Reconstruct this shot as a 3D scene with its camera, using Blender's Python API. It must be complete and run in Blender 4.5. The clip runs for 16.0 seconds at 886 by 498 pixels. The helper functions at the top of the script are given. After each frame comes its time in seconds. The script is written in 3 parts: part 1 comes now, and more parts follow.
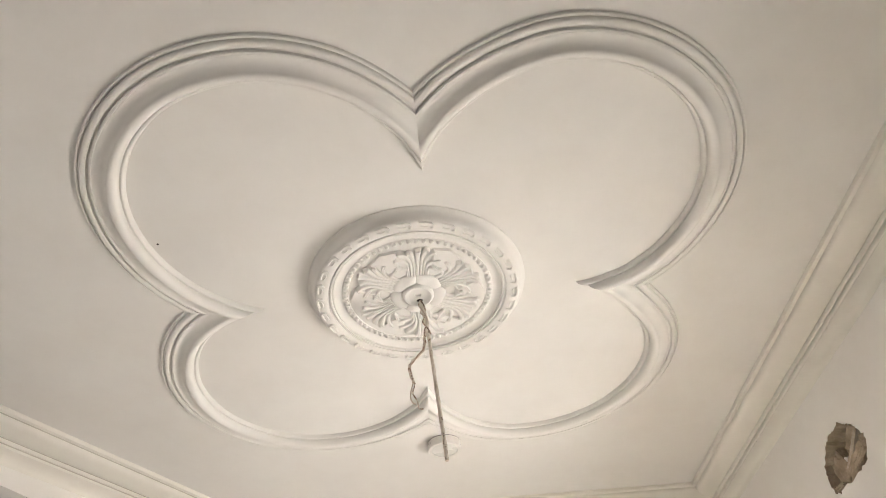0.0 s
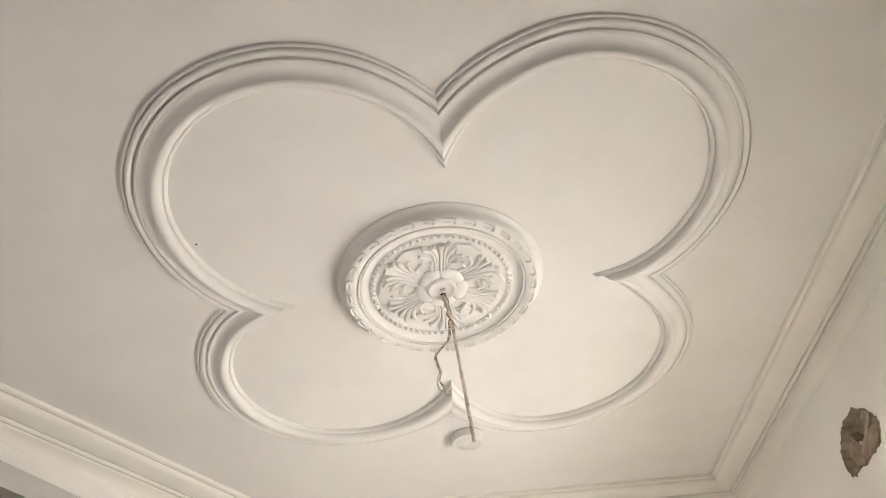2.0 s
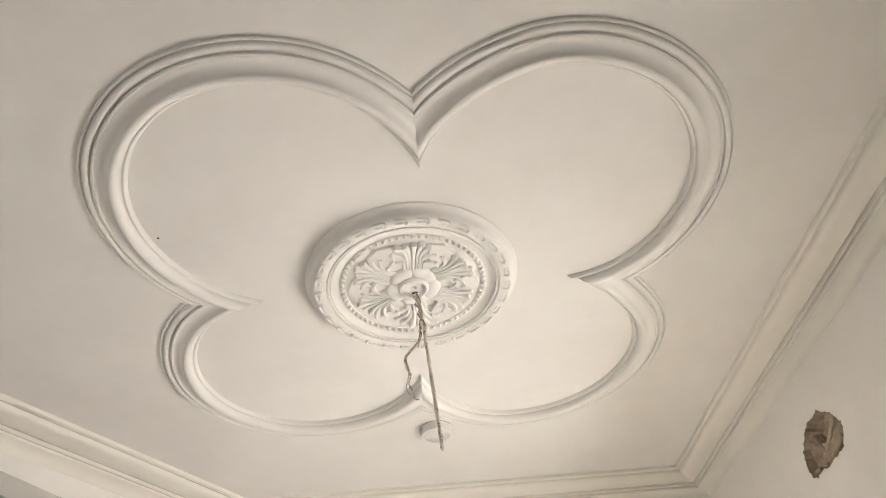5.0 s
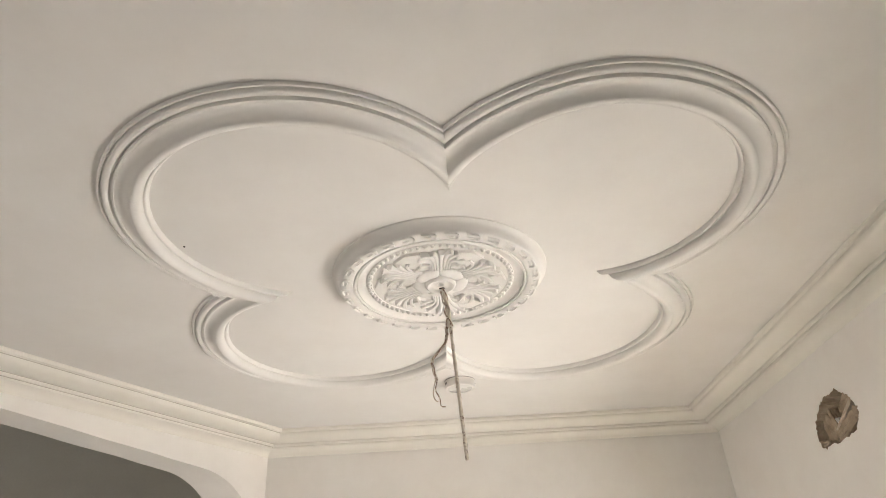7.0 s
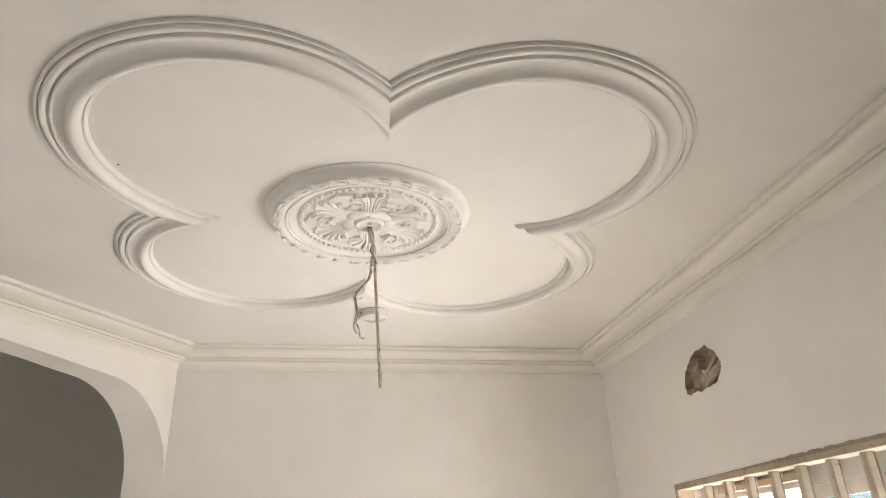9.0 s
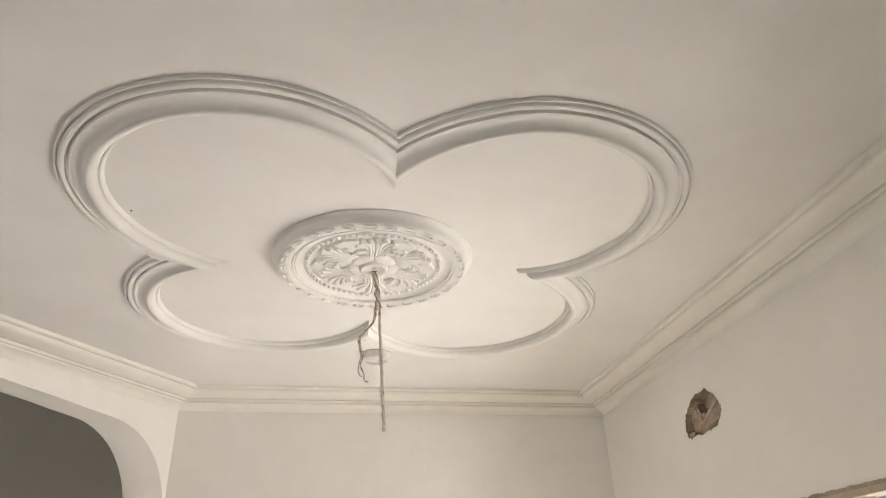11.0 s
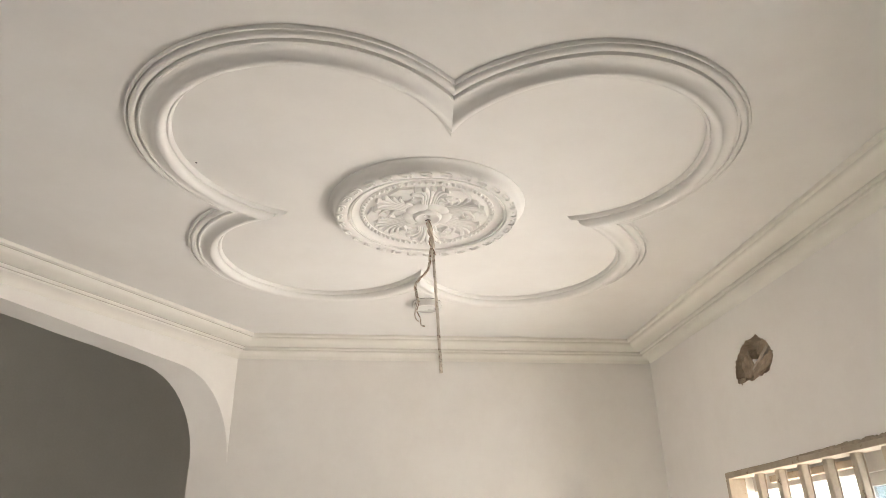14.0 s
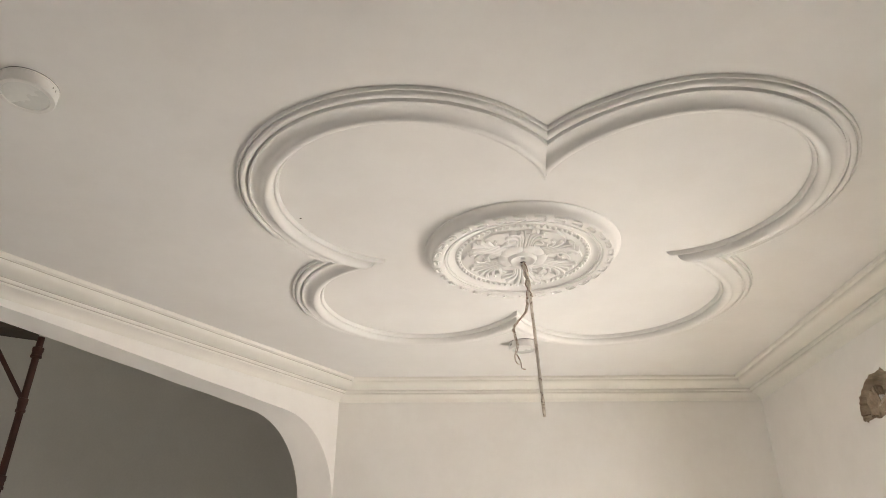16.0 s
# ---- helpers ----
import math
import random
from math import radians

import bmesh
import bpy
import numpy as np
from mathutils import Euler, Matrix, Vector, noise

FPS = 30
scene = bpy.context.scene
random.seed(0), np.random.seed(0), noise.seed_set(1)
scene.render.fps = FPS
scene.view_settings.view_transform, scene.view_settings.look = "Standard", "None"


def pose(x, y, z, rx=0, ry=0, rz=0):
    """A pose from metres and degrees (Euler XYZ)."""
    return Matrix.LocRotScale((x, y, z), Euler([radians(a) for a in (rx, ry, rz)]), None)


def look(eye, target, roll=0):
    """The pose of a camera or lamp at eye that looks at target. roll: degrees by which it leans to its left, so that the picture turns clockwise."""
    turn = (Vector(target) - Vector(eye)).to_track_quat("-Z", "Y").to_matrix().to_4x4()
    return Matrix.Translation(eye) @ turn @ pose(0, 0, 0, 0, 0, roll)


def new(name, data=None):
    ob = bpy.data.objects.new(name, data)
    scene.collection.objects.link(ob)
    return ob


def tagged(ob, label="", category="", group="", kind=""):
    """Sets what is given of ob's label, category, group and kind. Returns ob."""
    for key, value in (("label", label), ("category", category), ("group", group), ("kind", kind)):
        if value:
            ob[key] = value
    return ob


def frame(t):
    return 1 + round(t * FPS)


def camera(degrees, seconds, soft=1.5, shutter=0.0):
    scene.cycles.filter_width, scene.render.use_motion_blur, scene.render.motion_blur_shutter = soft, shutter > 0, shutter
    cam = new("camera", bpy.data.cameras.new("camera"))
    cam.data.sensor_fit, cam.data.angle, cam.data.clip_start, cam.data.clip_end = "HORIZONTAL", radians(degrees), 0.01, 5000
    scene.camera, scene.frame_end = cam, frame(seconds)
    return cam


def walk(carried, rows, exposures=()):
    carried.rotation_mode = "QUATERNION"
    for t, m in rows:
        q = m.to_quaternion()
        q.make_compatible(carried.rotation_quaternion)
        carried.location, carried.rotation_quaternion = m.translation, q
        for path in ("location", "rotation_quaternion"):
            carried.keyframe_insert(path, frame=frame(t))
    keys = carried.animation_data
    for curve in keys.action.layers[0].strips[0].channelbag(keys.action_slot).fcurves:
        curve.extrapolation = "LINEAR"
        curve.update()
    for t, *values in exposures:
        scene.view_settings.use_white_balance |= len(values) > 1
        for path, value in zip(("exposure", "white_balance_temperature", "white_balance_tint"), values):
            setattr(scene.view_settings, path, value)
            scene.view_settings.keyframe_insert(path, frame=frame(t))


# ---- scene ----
cam = camera(66.6, 16.0, soft=0.8)
PATH = [
    (0, (-0.05, -1.594, 1.545), (0.073, -0.211, 2.984), -6.8),
    (0.5, (-0.076, -1.616, 1.507), (-0.004, -0.246, 2.962), -5.9),
    (1, (-0.097, -1.617, 1.479), (-0.059, -0.223, 2.912), -5.2),
    (1.5, (-0.096, -1.624, 1.455), (-0.061, -0.204, 2.863), -6.2),
    (2, (-0.089, -1.628, 1.441), (-0.001, -0.269, 2.905), -7.0),
    (2.5, (-0.085, -1.621, 1.444), (0.038, -0.222, 2.868), -7.3),
    (3, (-0.074, -1.627, 1.444), (0.08, -0.25, 2.887), -7.9),
    (3.5, (-0.078, -1.631, 1.443), (0.069, -0.267, 2.898), -7.6),
    (4, (-0.07, -1.636, 1.45), (0.078, -0.283, 2.916), -7.7),
    (4.2, (-0.064, -1.643, 1.446), (0.059, -0.305, 2.928), -7.1),
    (6.3, (-0.097, -1.739, 1.881), (0.129, -0.095, 2.997), -7.2),
    (6.5, (-0.093, -1.801, 1.917), (0.111, -0.14, 3.013), -6.8),
    (7, (-0.07, -1.915, 1.935), (0.002, -0.216, 2.988), -4.0),
    (7.5, (-0.045, -1.981, 1.926), (-0.035, -0.209, 2.854), -4.1),
    (8, (-0.046, -1.985, 1.923), (0.082, -0.18, 2.776), -4.5),
    (8.5, (-0.104, -2.013, 1.927), (0.13, -0.197, 2.733), -3.1),
    (8.7, (-0.124, -2.033, 1.928), (0.175, -0.233, 2.747), -2.4),
    (10.8, (-0.147, -2.091, 1.933), (0.233, -0.367, 2.873), -2.2),
    (11, (-0.157, -2.1, 1.928), (0.174, -0.37, 2.874), -2.2),
    (11.5, (-0.173, -2.11, 1.92), (0.065, -0.339, 2.818), -1.5),
    (12, (-0.192, -2.102, 1.89), (0.033, -0.287, 2.7), -1.7),
    (12.5, (-0.195, -2.101, 1.874), (0.057, -0.273, 2.646), -1.6),
    (13, (-0.198, -2.104, 1.869), (0.048, -0.266, 2.618), -1.6),
    (13.5, (-0.201, -2.111, 1.872), (0.033, -0.283, 2.649), -1.5),
    (14, (-0.212, -2.114, 1.883), (0.012, -0.311, 2.718), -1.2),
    (14.5, (-0.227, -2.119, 1.897), (-0.032, -0.334, 2.777), -0.5),
    (15, (-0.236, -2.125, 1.897), (-0.136, -0.346, 2.805), -0.7),
    (15.5, (-0.244, -2.138, 1.894), (-0.223, -0.364, 2.818), -0.4),
    (16, (-0.25, -2.144, 1.898), (-0.279, -0.375, 2.831), -0.1),
]
EXPOSURES = [(0.0, 0.28), (16.0, 0.28)]
walk(cam, [(t, look(eye, target, roll)) for t, eye, target, roll in PATH], EXPOSURES)

# ---- world, sun, window light ----
world = bpy.data.worlds.new("sky")
scene.world = world
world.use_nodes = True
wn = world.node_tree
sky = wn.nodes.new("ShaderNodeTexSky")
sky.sky_type, sky.sun_disc = "NISHITA", False
sky.sun_elevation, sky.sun_rotation = radians(55), radians(125)
wn.links.new(sky.outputs[0], wn.nodes["Background"].inputs["Color"])
wn.nodes["Background"].inputs["Strength"].default_value = 0.12
sun = new("sun", bpy.data.lights.new("sun", "SUN"))
sun.data.energy, sun.data.angle, sun.data.color = 5.0, radians(0.5), (1.0, 0.95, 0.87)
sun.matrix_world = look((9.4, -6.58, 16.38), (0, 0, 0))
day = new("window_daylight", bpy.data.lights.new("window_daylight", "AREA"))
day.data.shape, day.data.size, day.data.size_y = "RECTANGLE", 4.2, 1.5
day.data.energy, day.data.color = 330.0, (0.975, 0.905, 0.855)
day.matrix_world = look((3.6, 0.30, 0.30), (0, 0.3, 2.3))
# the steep part of the sky's light, falling through the window on the floor near the end wall
high = new("sky_daylight", bpy.data.lights.new("sky_daylight", "AREA"))
high.data.shape, high.data.size, high.data.size_y = "RECTANGLE", 1.6, 1.2
high.data.energy, high.data.color = 290.0, (0.975, 0.915, 0.865)
high.data.spread = radians(80)
high.matrix_world = look((2.55, -0.2, 3.0), (0.75, 0.95, 0.0))

# unseen fill lamp, added to lift the dim hall
hall_fill = new("added_hall_fill", bpy.data.lights.new("added_hall_fill", "AREA"))
hall_fill.data.shape, hall_fill.data.size, hall_fill.data.size_y = "RECTANGLE", 1.5, 1.3
hall_fill.data.energy, hall_fill.data.color = 14.0, (1.0, 0.89, 0.79)
hall_fill.matrix_world = look((-6.55, 0.9, 1.55), (-4.0, 1.3, 1.7))
# unseen fill lamp behind the viewpoint, added to brighten the walls
west_fill = new("added_west_fill", bpy.data.lights.new("added_west_fill", "AREA"))
west_fill.data.shape, west_fill.data.size, west_fill.data.size_y = "RECTANGLE", 1.5, 2.0
west_fill.data.energy, west_fill.data.color = 8.5, (1.0, 0.91, 0.86)
west_fill.data.spread = radians(90)
west_fill.matrix_world = look((-3.82, -3.0, 1.05), (0.2, 0.6, 1.35))

# ---- dimensions ----
H = 3.0                      # ceiling
XR, YB = 1.48, 1.645         # inner faces of the window wall and of the end wall
CORNER = Vector((-0.905, YB, 0.0))
ALONG = Vector((-0.566, -0.824, 0.0)).normalized()   # along the wall with the arch
INTO = Vector((0.824, -0.566, 0.0)).normalized()     # from that wall into the room
ARCH_END = 3.8
YS = -5.0                    # wall behind the camera
XW = -3.6


# ---- materials ----
def node_mat(name, rough=0.6, metal=0.0):
    m = bpy.data.materials.new(name)
    m.use_nodes = True
    b = m.node_tree.nodes["Principled BSDF"]
    b.inputs["Roughness"].default_value = rough
    b.inputs["Metallic"].default_value = metal
    return m, m.node_tree, b


def noise_tex(nt, scale, detail=4.0, rough=0.55, coords=None):
    n = nt.nodes.new("ShaderNodeTexNoise")
    n.inputs["Scale"].default_value = scale
    n.inputs["Detail"].default_value = detail
    n.inputs["Roughness"].default_value = rough
    if coords is not None:
        nt.links.new(coords, n.inputs["Vector"])
    return n


def ramp(nt, fac, stops):
    r = nt.nodes.new("ShaderNodeValToRGB")
    e = r.color_ramp.elements
    while len(e) < len(stops):
        e.new(0.5)
    for el, (p, c) in zip(e, stops):
        el.position, el.color = p, (*c, 1)
    nt.links.new(fac, r.inputs[0])
    return r


def mix(nt, a, b, fac, mode="MIX"):
    m = nt.nodes.new("ShaderNodeMix")
    m.data_type, m.blend_type = "RGBA", mode
    for sock, v in ((m.inputs[6], a), (m.inputs[7], b), (m.inputs[0], fac)):
        if isinstance(v, (int, float)):
            sock.default_value = v
        elif isinstance(v, tuple):
            sock.default_value = (*v, 1)
        else:
            nt.links.new(v, sock)
    return m.outputs[2]


def bump(nt, b, height, strength, dist):
    n = nt.nodes.new("ShaderNodeBump")
    n.inputs["Strength"].default_value = strength
    n.inputs["Distance"].default_value = dist
    nt.links.new(height, n.inputs["Height"])
    nt.links.new(n.outputs[0], b.inputs["Normal"])


def surface(name, dark, light, scale, rough=0.6, fine=90.0, bump_size=0.0015, metal=0.0, spots=None, spot_scale=14.0, spot_at=0.62, grain=0.4):
    """A mottled surface: broad stains, fine grain, relief, and spots of another colour."""
    m, nt, b = node_mat(name, rough, metal)
    co = nt.nodes.new("ShaderNodeTexCoord").outputs["Object"]
    broad = noise_tex(nt, scale, 5.0, 0.6, co)
    col = ramp(nt, broad.outputs[0], [(0.3, dark), (0.7, light)]).outputs[0]
    f = noise_tex(nt, fine, 6.0, 0.6, co)
    g = ramp(nt, f.outputs[0], [(0.3, (0.86, 0.86, 0.86)), (0.7, (1, 1, 1))]).outputs[0]
    col = mix(nt, col, g, grain, "MULTIPLY")
    if spots:
        sp = noise_tex(nt, spot_scale, 6.0, 0.7, co)
        mask = ramp(nt, sp.outputs[0], [(spot_at, (0, 0, 0)), (spot_at + 0.06, (1, 1, 1))]).outputs[0]
        col = mix(nt, col, spots, mask)
    nt.links.new(col, b.inputs["Base Color"])
    rr = ramp(nt, broad.outputs[0], [(0.3, (rough - 0.08,) * 3), (0.7, (min(1, rough + 0.08),) * 3)]).outputs[0]
    nt.links.new(rr, b.inputs["Roughness"])
    bump(nt, b, f.outputs[0], 0.35, bump_size)
    return m


def paint(name, colour, spread=0.03, rough=0.55):
    """Rolled emulsion on plaster: faint filler patches, trowel waves, roller stipple."""
    m, nt, b = node_mat(name, rough)
    co = nt.nodes.new("ShaderNodeTexCoord").outputs["Object"]
    broad = noise_tex(nt, 1.3, 4.0, 0.6, co)
    lo = tuple(c * (1 - spread * k) for c, k in zip(colour, (0.7, 1.1, 1.3)))
    hi = tuple(min(0.9, c * (1 + spread)) for c in colour)
    col = ramp(nt, broad.outputs[0], [(0.35, lo), (0.65, hi)]).outputs[0]
    patch = noise_tex(nt, 5.0, 5.0, 0.7, co)
    col = mix(nt, col, ramp(nt, patch.outputs[0], [(0.35, (0.96, 0.955, 0.95)), (0.6, (1, 1, 1))]).outputs[0], 0.8, "MULTIPLY")
    nt.links.new(col, b.inputs["Base Color"])
    nt.links.new(ramp(nt, patch.outputs[0], [(0.3, (rough - 0.1,) * 3), (0.7, (rough + 0.1,) * 3)]).outputs[0], b.inputs["Roughness"])
    wave = noise_tex(nt, 4.0, 3.0, 0.5, co)
    stipple = noise_tex(nt, 260.0, 2.0, 0.5, co)
    add = nt.nodes.new("ShaderNodeMath")
    add.operation = "MULTIPLY_ADD"
    nt.links.new(stipple.outputs[0], add.inputs[0])
    add.inputs[1].default_value = 0.05
    nt.links.new(wave.outputs[0], add.inputs[2])
    bump(nt, b, add.outputs[0], 0.3, 0.006)
    return m


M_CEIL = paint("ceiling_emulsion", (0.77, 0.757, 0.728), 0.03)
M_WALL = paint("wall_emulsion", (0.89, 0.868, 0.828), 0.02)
M_STUCCO = paint("stucco_emulsion", (0.78, 0.766, 0.732), 0.015, 0.5)
M_CORNICE = paint("cornice_emulsion", (0.815, 0.79, 0.725), 0.015, 0.5)
M_CEMENT = surface("hall_undercoat", (0.66, 0.64, 0.59), (0.74, 0.72, 0.67), 1.2, 0.85, 60.0, 0.002)
M_RAW = surface("plaster_undercoat", (0.70, 0.675, 0.63), (0.78, 0.755, 0.71), 1.4, 0.9, 60.0, 0.003)
M_SCREED = surface("floor_screed", (0.54, 0.51, 0.47), (0.64, 0.61, 0.56), 1.2, 0.8, 50.0, 0.003)
M_BLOCK = surface("broken_block", (0.29, 0.225, 0.155), (0.52, 0.42, 0.31), 16.0, 0.95, 120.0, 0.006, spots=(0.42, 0.38, 0.31), spot_scale=22.0, spot_at=0.64, grain=0.9)
# darker colour that paints in the shade lines of the arch cornice's grooves
M_GROOVE_SHADE = surface("groove_shade", (0.54, 0.50, 0.43), (0.66, 0.62, 0.55), 5.0, 0.9, 90.0, 0.001)
M_RIDGE = surface("pale_mortar", (0.40, 0.33, 0.25), (0.60, 0.52, 0.42), 22.0, 0.95, 140.0, 0.005, grain=0.8)
M_CRUMB = surface("plaster_crumb", (0.26, 0.22, 0.17), (0.42, 0.36, 0.28), 30.0, 0.95, 140.0, 0.004)
M_ROD = surface("paint_splashed_steel", (0.60, 0.52, 0.42), (0.80, 0.74, 0.65), 40.0, 0.6, 200.0, 0.001, metal=0.0, spots=(0.17, 0.11, 0.07), spot_scale=70.0, spot_at=0.57)
M_WIRE_PALE = surface("paint_splashed_wire", (0.50, 0.42, 0.34), (0.70, 0.62, 0.52), 60.0, 0.55, 200.0, 0.0006, spots=(0.25, 0.12, 0.07), spot_scale=80.0, spot_at=0.58)
M_WIRE_DARK = surface("dark_wire", (0.16, 0.09, 0.06), (0.50, 0.38, 0.28), 60.0, 0.5, 200.0, 0.0006, spots=(0.74, 0.66, 0.56), spot_scale=90.0, spot_at=0.50)
M_FRAME = surface("splashed_frame_paint", (0.36, 0.29, 0.21), (0.50, 0.43, 0.34), 9.0, 0.6, 90.0, 0.002, spots=(0.25, 0.175, 0.11), spot_scale=22.0, spot_at=0.60)
M_BAR = surface("chipped_bar_paint", (0.36, 0.315, 0.25), (0.54, 0.48, 0.39), 8.0, 0.5, 90.0, 0.002, spots=(0.19, 0.135, 0.09), spot_scale=26.0, spot_at=0.61)
M_ALU = surface("white_aluminium", (0.48, 0.47, 0.44), (0.60, 0.59, 0.56), 6.0, 0.35, 120.0, 0.0005, spots=(0.5, 0.45, 0.38), spot_scale=15.0, spot_at=0.68)
M_PLANK = surface("dirty_plank", (0.03, 0.022, 0.014), (0.07, 0.05, 0.032), 6.0, 0.9, 60.0, 0.003)
M_RUST = surface("red_oxide_steel", (0.050, 0.018, 0.012), (0.095, 0.034, 0.022), 7.0, 0.6, 70.0, 0.002, metal=0.2, spots=(0.50, 0.46, 0.40), spot_scale=22.0, spot_at=0.70)
M_SACK = surface("dusty_brown_cloth", (0.17, 0.13, 0.09), (0.36, 0.285, 0.205), 22.0, 0.95, 220.0, 0.004, grain=0.9)
M_RAG = surface("faded_pink_rag", (0.42, 0.24, 0.20), (0.62, 0.45, 0.38), 25.0, 0.9, 180.0, 0.003)
M_LAMP = surface("lamp_white_plastic", (0.72, 0.70, 0.66), (0.80, 0.78, 0.74), 8.0, 0.35, 100.0, 0.0004)
M_DIFF = surface("lamp_diffuser", (0.68, 0.68, 0.64), (0.70, 0.70, 0.66), 3.0, 0.25, 80.0, 0.0003)
# screw metal, and black painted in for shade in small gaps and holes
M_BLACK = surface("dark_metal_and_gap_shade", (0.03, 0.027, 0.024), (0.06, 0.05, 0.045), 30.0, 0.6, 100.0, 0.0005)
M_GROUND = surface("sandy_ground", (0.34, 0.28, 0.21), (0.48, 0.41, 0.32), 0.5, 0.95, 12.0, 0.02)
M_GLASS, _nt, _b = node_mat("tinted_glass", 0.03)
_b.inputs["Base Color"].default_value = (0.44, 0.50, 0.53, 1)
_b.inputs["Transmission Weight"].default_value = 1.0
_b.inputs["IOR"].default_value = 1.45


# emits its own light, in place of the dazzling outdoors
M_GLOW, _nt, _b = node_mat("white_glow", 0.9)
_b.inputs["Base Color"].default_value = (0.8, 0.78, 0.74, 1)
_b.inputs["Emission Color"].default_value = (1.0, 0.97, 0.90, 1)
_b.inputs["Emission Strength"].default_value = 2.6


# ---- mesh helpers ----
def part(name, bm, material, parent=None, label="", smooth=False):
    me = bpy.data.meshes.new(name)
    bmesh.ops.recalc_face_normals(bm, faces=bm.faces[:])
    bm.to_mesh(me)
    bm.free()
    if smooth:
        me.shade_smooth()
        me.set_sharp_from_angle(angle=radians(42))
    me.materials.append(material)
    ob = new(name, me)
    if parent is not None:
        ob.parent = parent
    if label:
        ob["label"] = label
    return ob


def empty(name, place=(0, 0, 0)):
    ob = new(name)
    ob.location = place
    ob.empty_display_size = 0.05
    return ob


def add_box(bm, x0, x1, y0, y1, z0, z1, bevel=0.0):
    v = [bm.verts.new((x, y, z)) for x in (x0, x1) for y in (y0, y1) for z in (z0, z1)]
    fs = [bm.faces.new([v[i] for i in q]) for q in ((0, 1, 3, 2), (4, 6, 7, 5), (0, 4, 5, 1), (2, 3, 7, 6), (0, 2, 6, 4), (1, 5, 7, 3))]
    if bevel:
        es = list({e for f in fs for e in f.edges})
        bmesh.ops.bevel(bm, geom=es, offset=bevel, segments=2, affect="EDGES", profile=0.6)
    return v


def box(x0, x1, y0, y1, z0, z1, bevel=0.0):
    bm = bmesh.new()
    add_box(bm, x0, x1, y0, y1, z0, z1, bevel)
    return bm


def add_rings(bm, rings, closed_u=True, cap=True):
    """Skin rows of points; each row a loop if closed_u."""
    vs = [[bm.verts.new(p) for p in r] for r in rings]
    n = len(vs[0])
    for a, b in zip(vs, vs[1:]):
        for i in range(n if closed_u else n - 1):
            j = (i + 1) % n
            bm.faces.new((a[i], a[j], b[j], b[i]))
    if cap and closed_u:
        bm.faces.new(vs[0][::-1])
        bm.faces.new(vs[-1])
    return vs


def add_tube(bm, pts, radius, sides=8, wobble=0.0):
    pts = [Vector(p) for p in pts]
    rings = []
    side = None
    for i, p in enumerate(pts):
        d = (pts[min(i + 1, len(pts) - 1)] - pts[max(i - 1, 0)]).normalized()
        if side is None:
            side = d.orthogonal().normalized()
        side = (side - d * side.dot(d)).normalized()
        up = d.cross(side)
        r = radius(i / (len(pts) - 1)) if callable(radius) else radius
        r *= 1 + wobble * (noise.noise(p * 60) if wobble else 0)
        rings.append([p + (side * math.cos(a) + up * math.sin(a)) * r for a in (2 * math.pi * k / sides for k in range(sides))])
    add_rings(bm, rings)


def smooth_line(pts, steps=6):
    """Catmull-Rom through pts."""
    pts = [Vector(p) for p in pts]
    out = []
    for i in range(len(pts) - 1):
        p0, p1, p2, p3 = pts[max(i - 1, 0)], pts[i], pts[i + 1], pts[min(i + 2, len(pts) - 1)]
        for k in range(steps):
            t = k / steps
            out.append(0.5 * (2 * p1 + (p2 - p0) * t + (2 * p0 - 5 * p1 + 4 * p2 - p3) * t * t + (3 * p1 - p0 - 3 * p2 + p3) * t ** 3))
    return out + [pts[-1]]


def add_lathe(bm, profile, centre, seg=96, down=True, close_end=True):
    """profile of (radius, drop below centre)."""
    c = Vector(centre)
    s = -1 if down else 1
    rings = [[c + Vector((r * math.cos(2 * math.pi * k / seg), r * math.sin(2 * math.pi * k / seg), s * h)) for k in range(seg)] for r, h in profile]
    add_rings(bm, rings, True, False)
    if close_end:
        bm.verts.ensure_lookup_table()
        n = len(bm.verts)
        bm.faces.new([bm.verts[n - seg + k] for k in range(seg)])


def fill_loops(bm, loops):
    """A flat face with holes from closed loops of points; returns the verts of each loop."""
    out, edges = [], []
    for lp in loops:
        vs = [bm.verts.new(p) for p in lp]
        edges += [bm.edges.new((vs[i], vs[(i + 1) % len(vs)])) for i in range(len(vs))]
        out.append(vs)
    bmesh.ops.triangle_fill(bm, use_beauty=True, use_dissolve=False, edges=edges)
    return out


def bridge(bm, a, b):
    for i in range(len(a)):
        j = (i + 1) % len(a)
        bm.faces.new((a[i], a[j], b[j], b[i]))


# ---- room shell ----
tagged(part("ground", box(-60, 60, -60, 60, -0.6, -0.3), M_GROUND), "bare sandy ground round the house", "ground", kind="structure")
# self-lit panel added beyond the window
bm = box(14.0, 14.1, -14.0, 30.0, -0.3, 6.5)
tagged(part("backdrop", bm, M_GLOW), "glowing white panel standing for the bright outdoors", "backdrop", kind="structure")
bm = box(-7.5, 1.9, YS - 0.2, 5.6, -0.3, 0.0)
tagged(part("floor", bm, M_SCREED), "bare grey cement screed floor", "floor", kind="structure")

ARCH_A = CORNER
ARCH_B = CORNER + ALONG * ARCH_END


def arch_height(s):
    m = ARCH_END / 2
    s = min(s, ARCH_END - s)
    if s < 0.40:
        return 2.34 + 0.455 * math.sqrt(max(0.0, 1 - ((0.40 - s) / 0.40) ** 2))
    return 2.795 + 0.066 * (s - 0.40) - 0.006 * max(0.0, (s - m + 0.5) / 0.5) ** 2


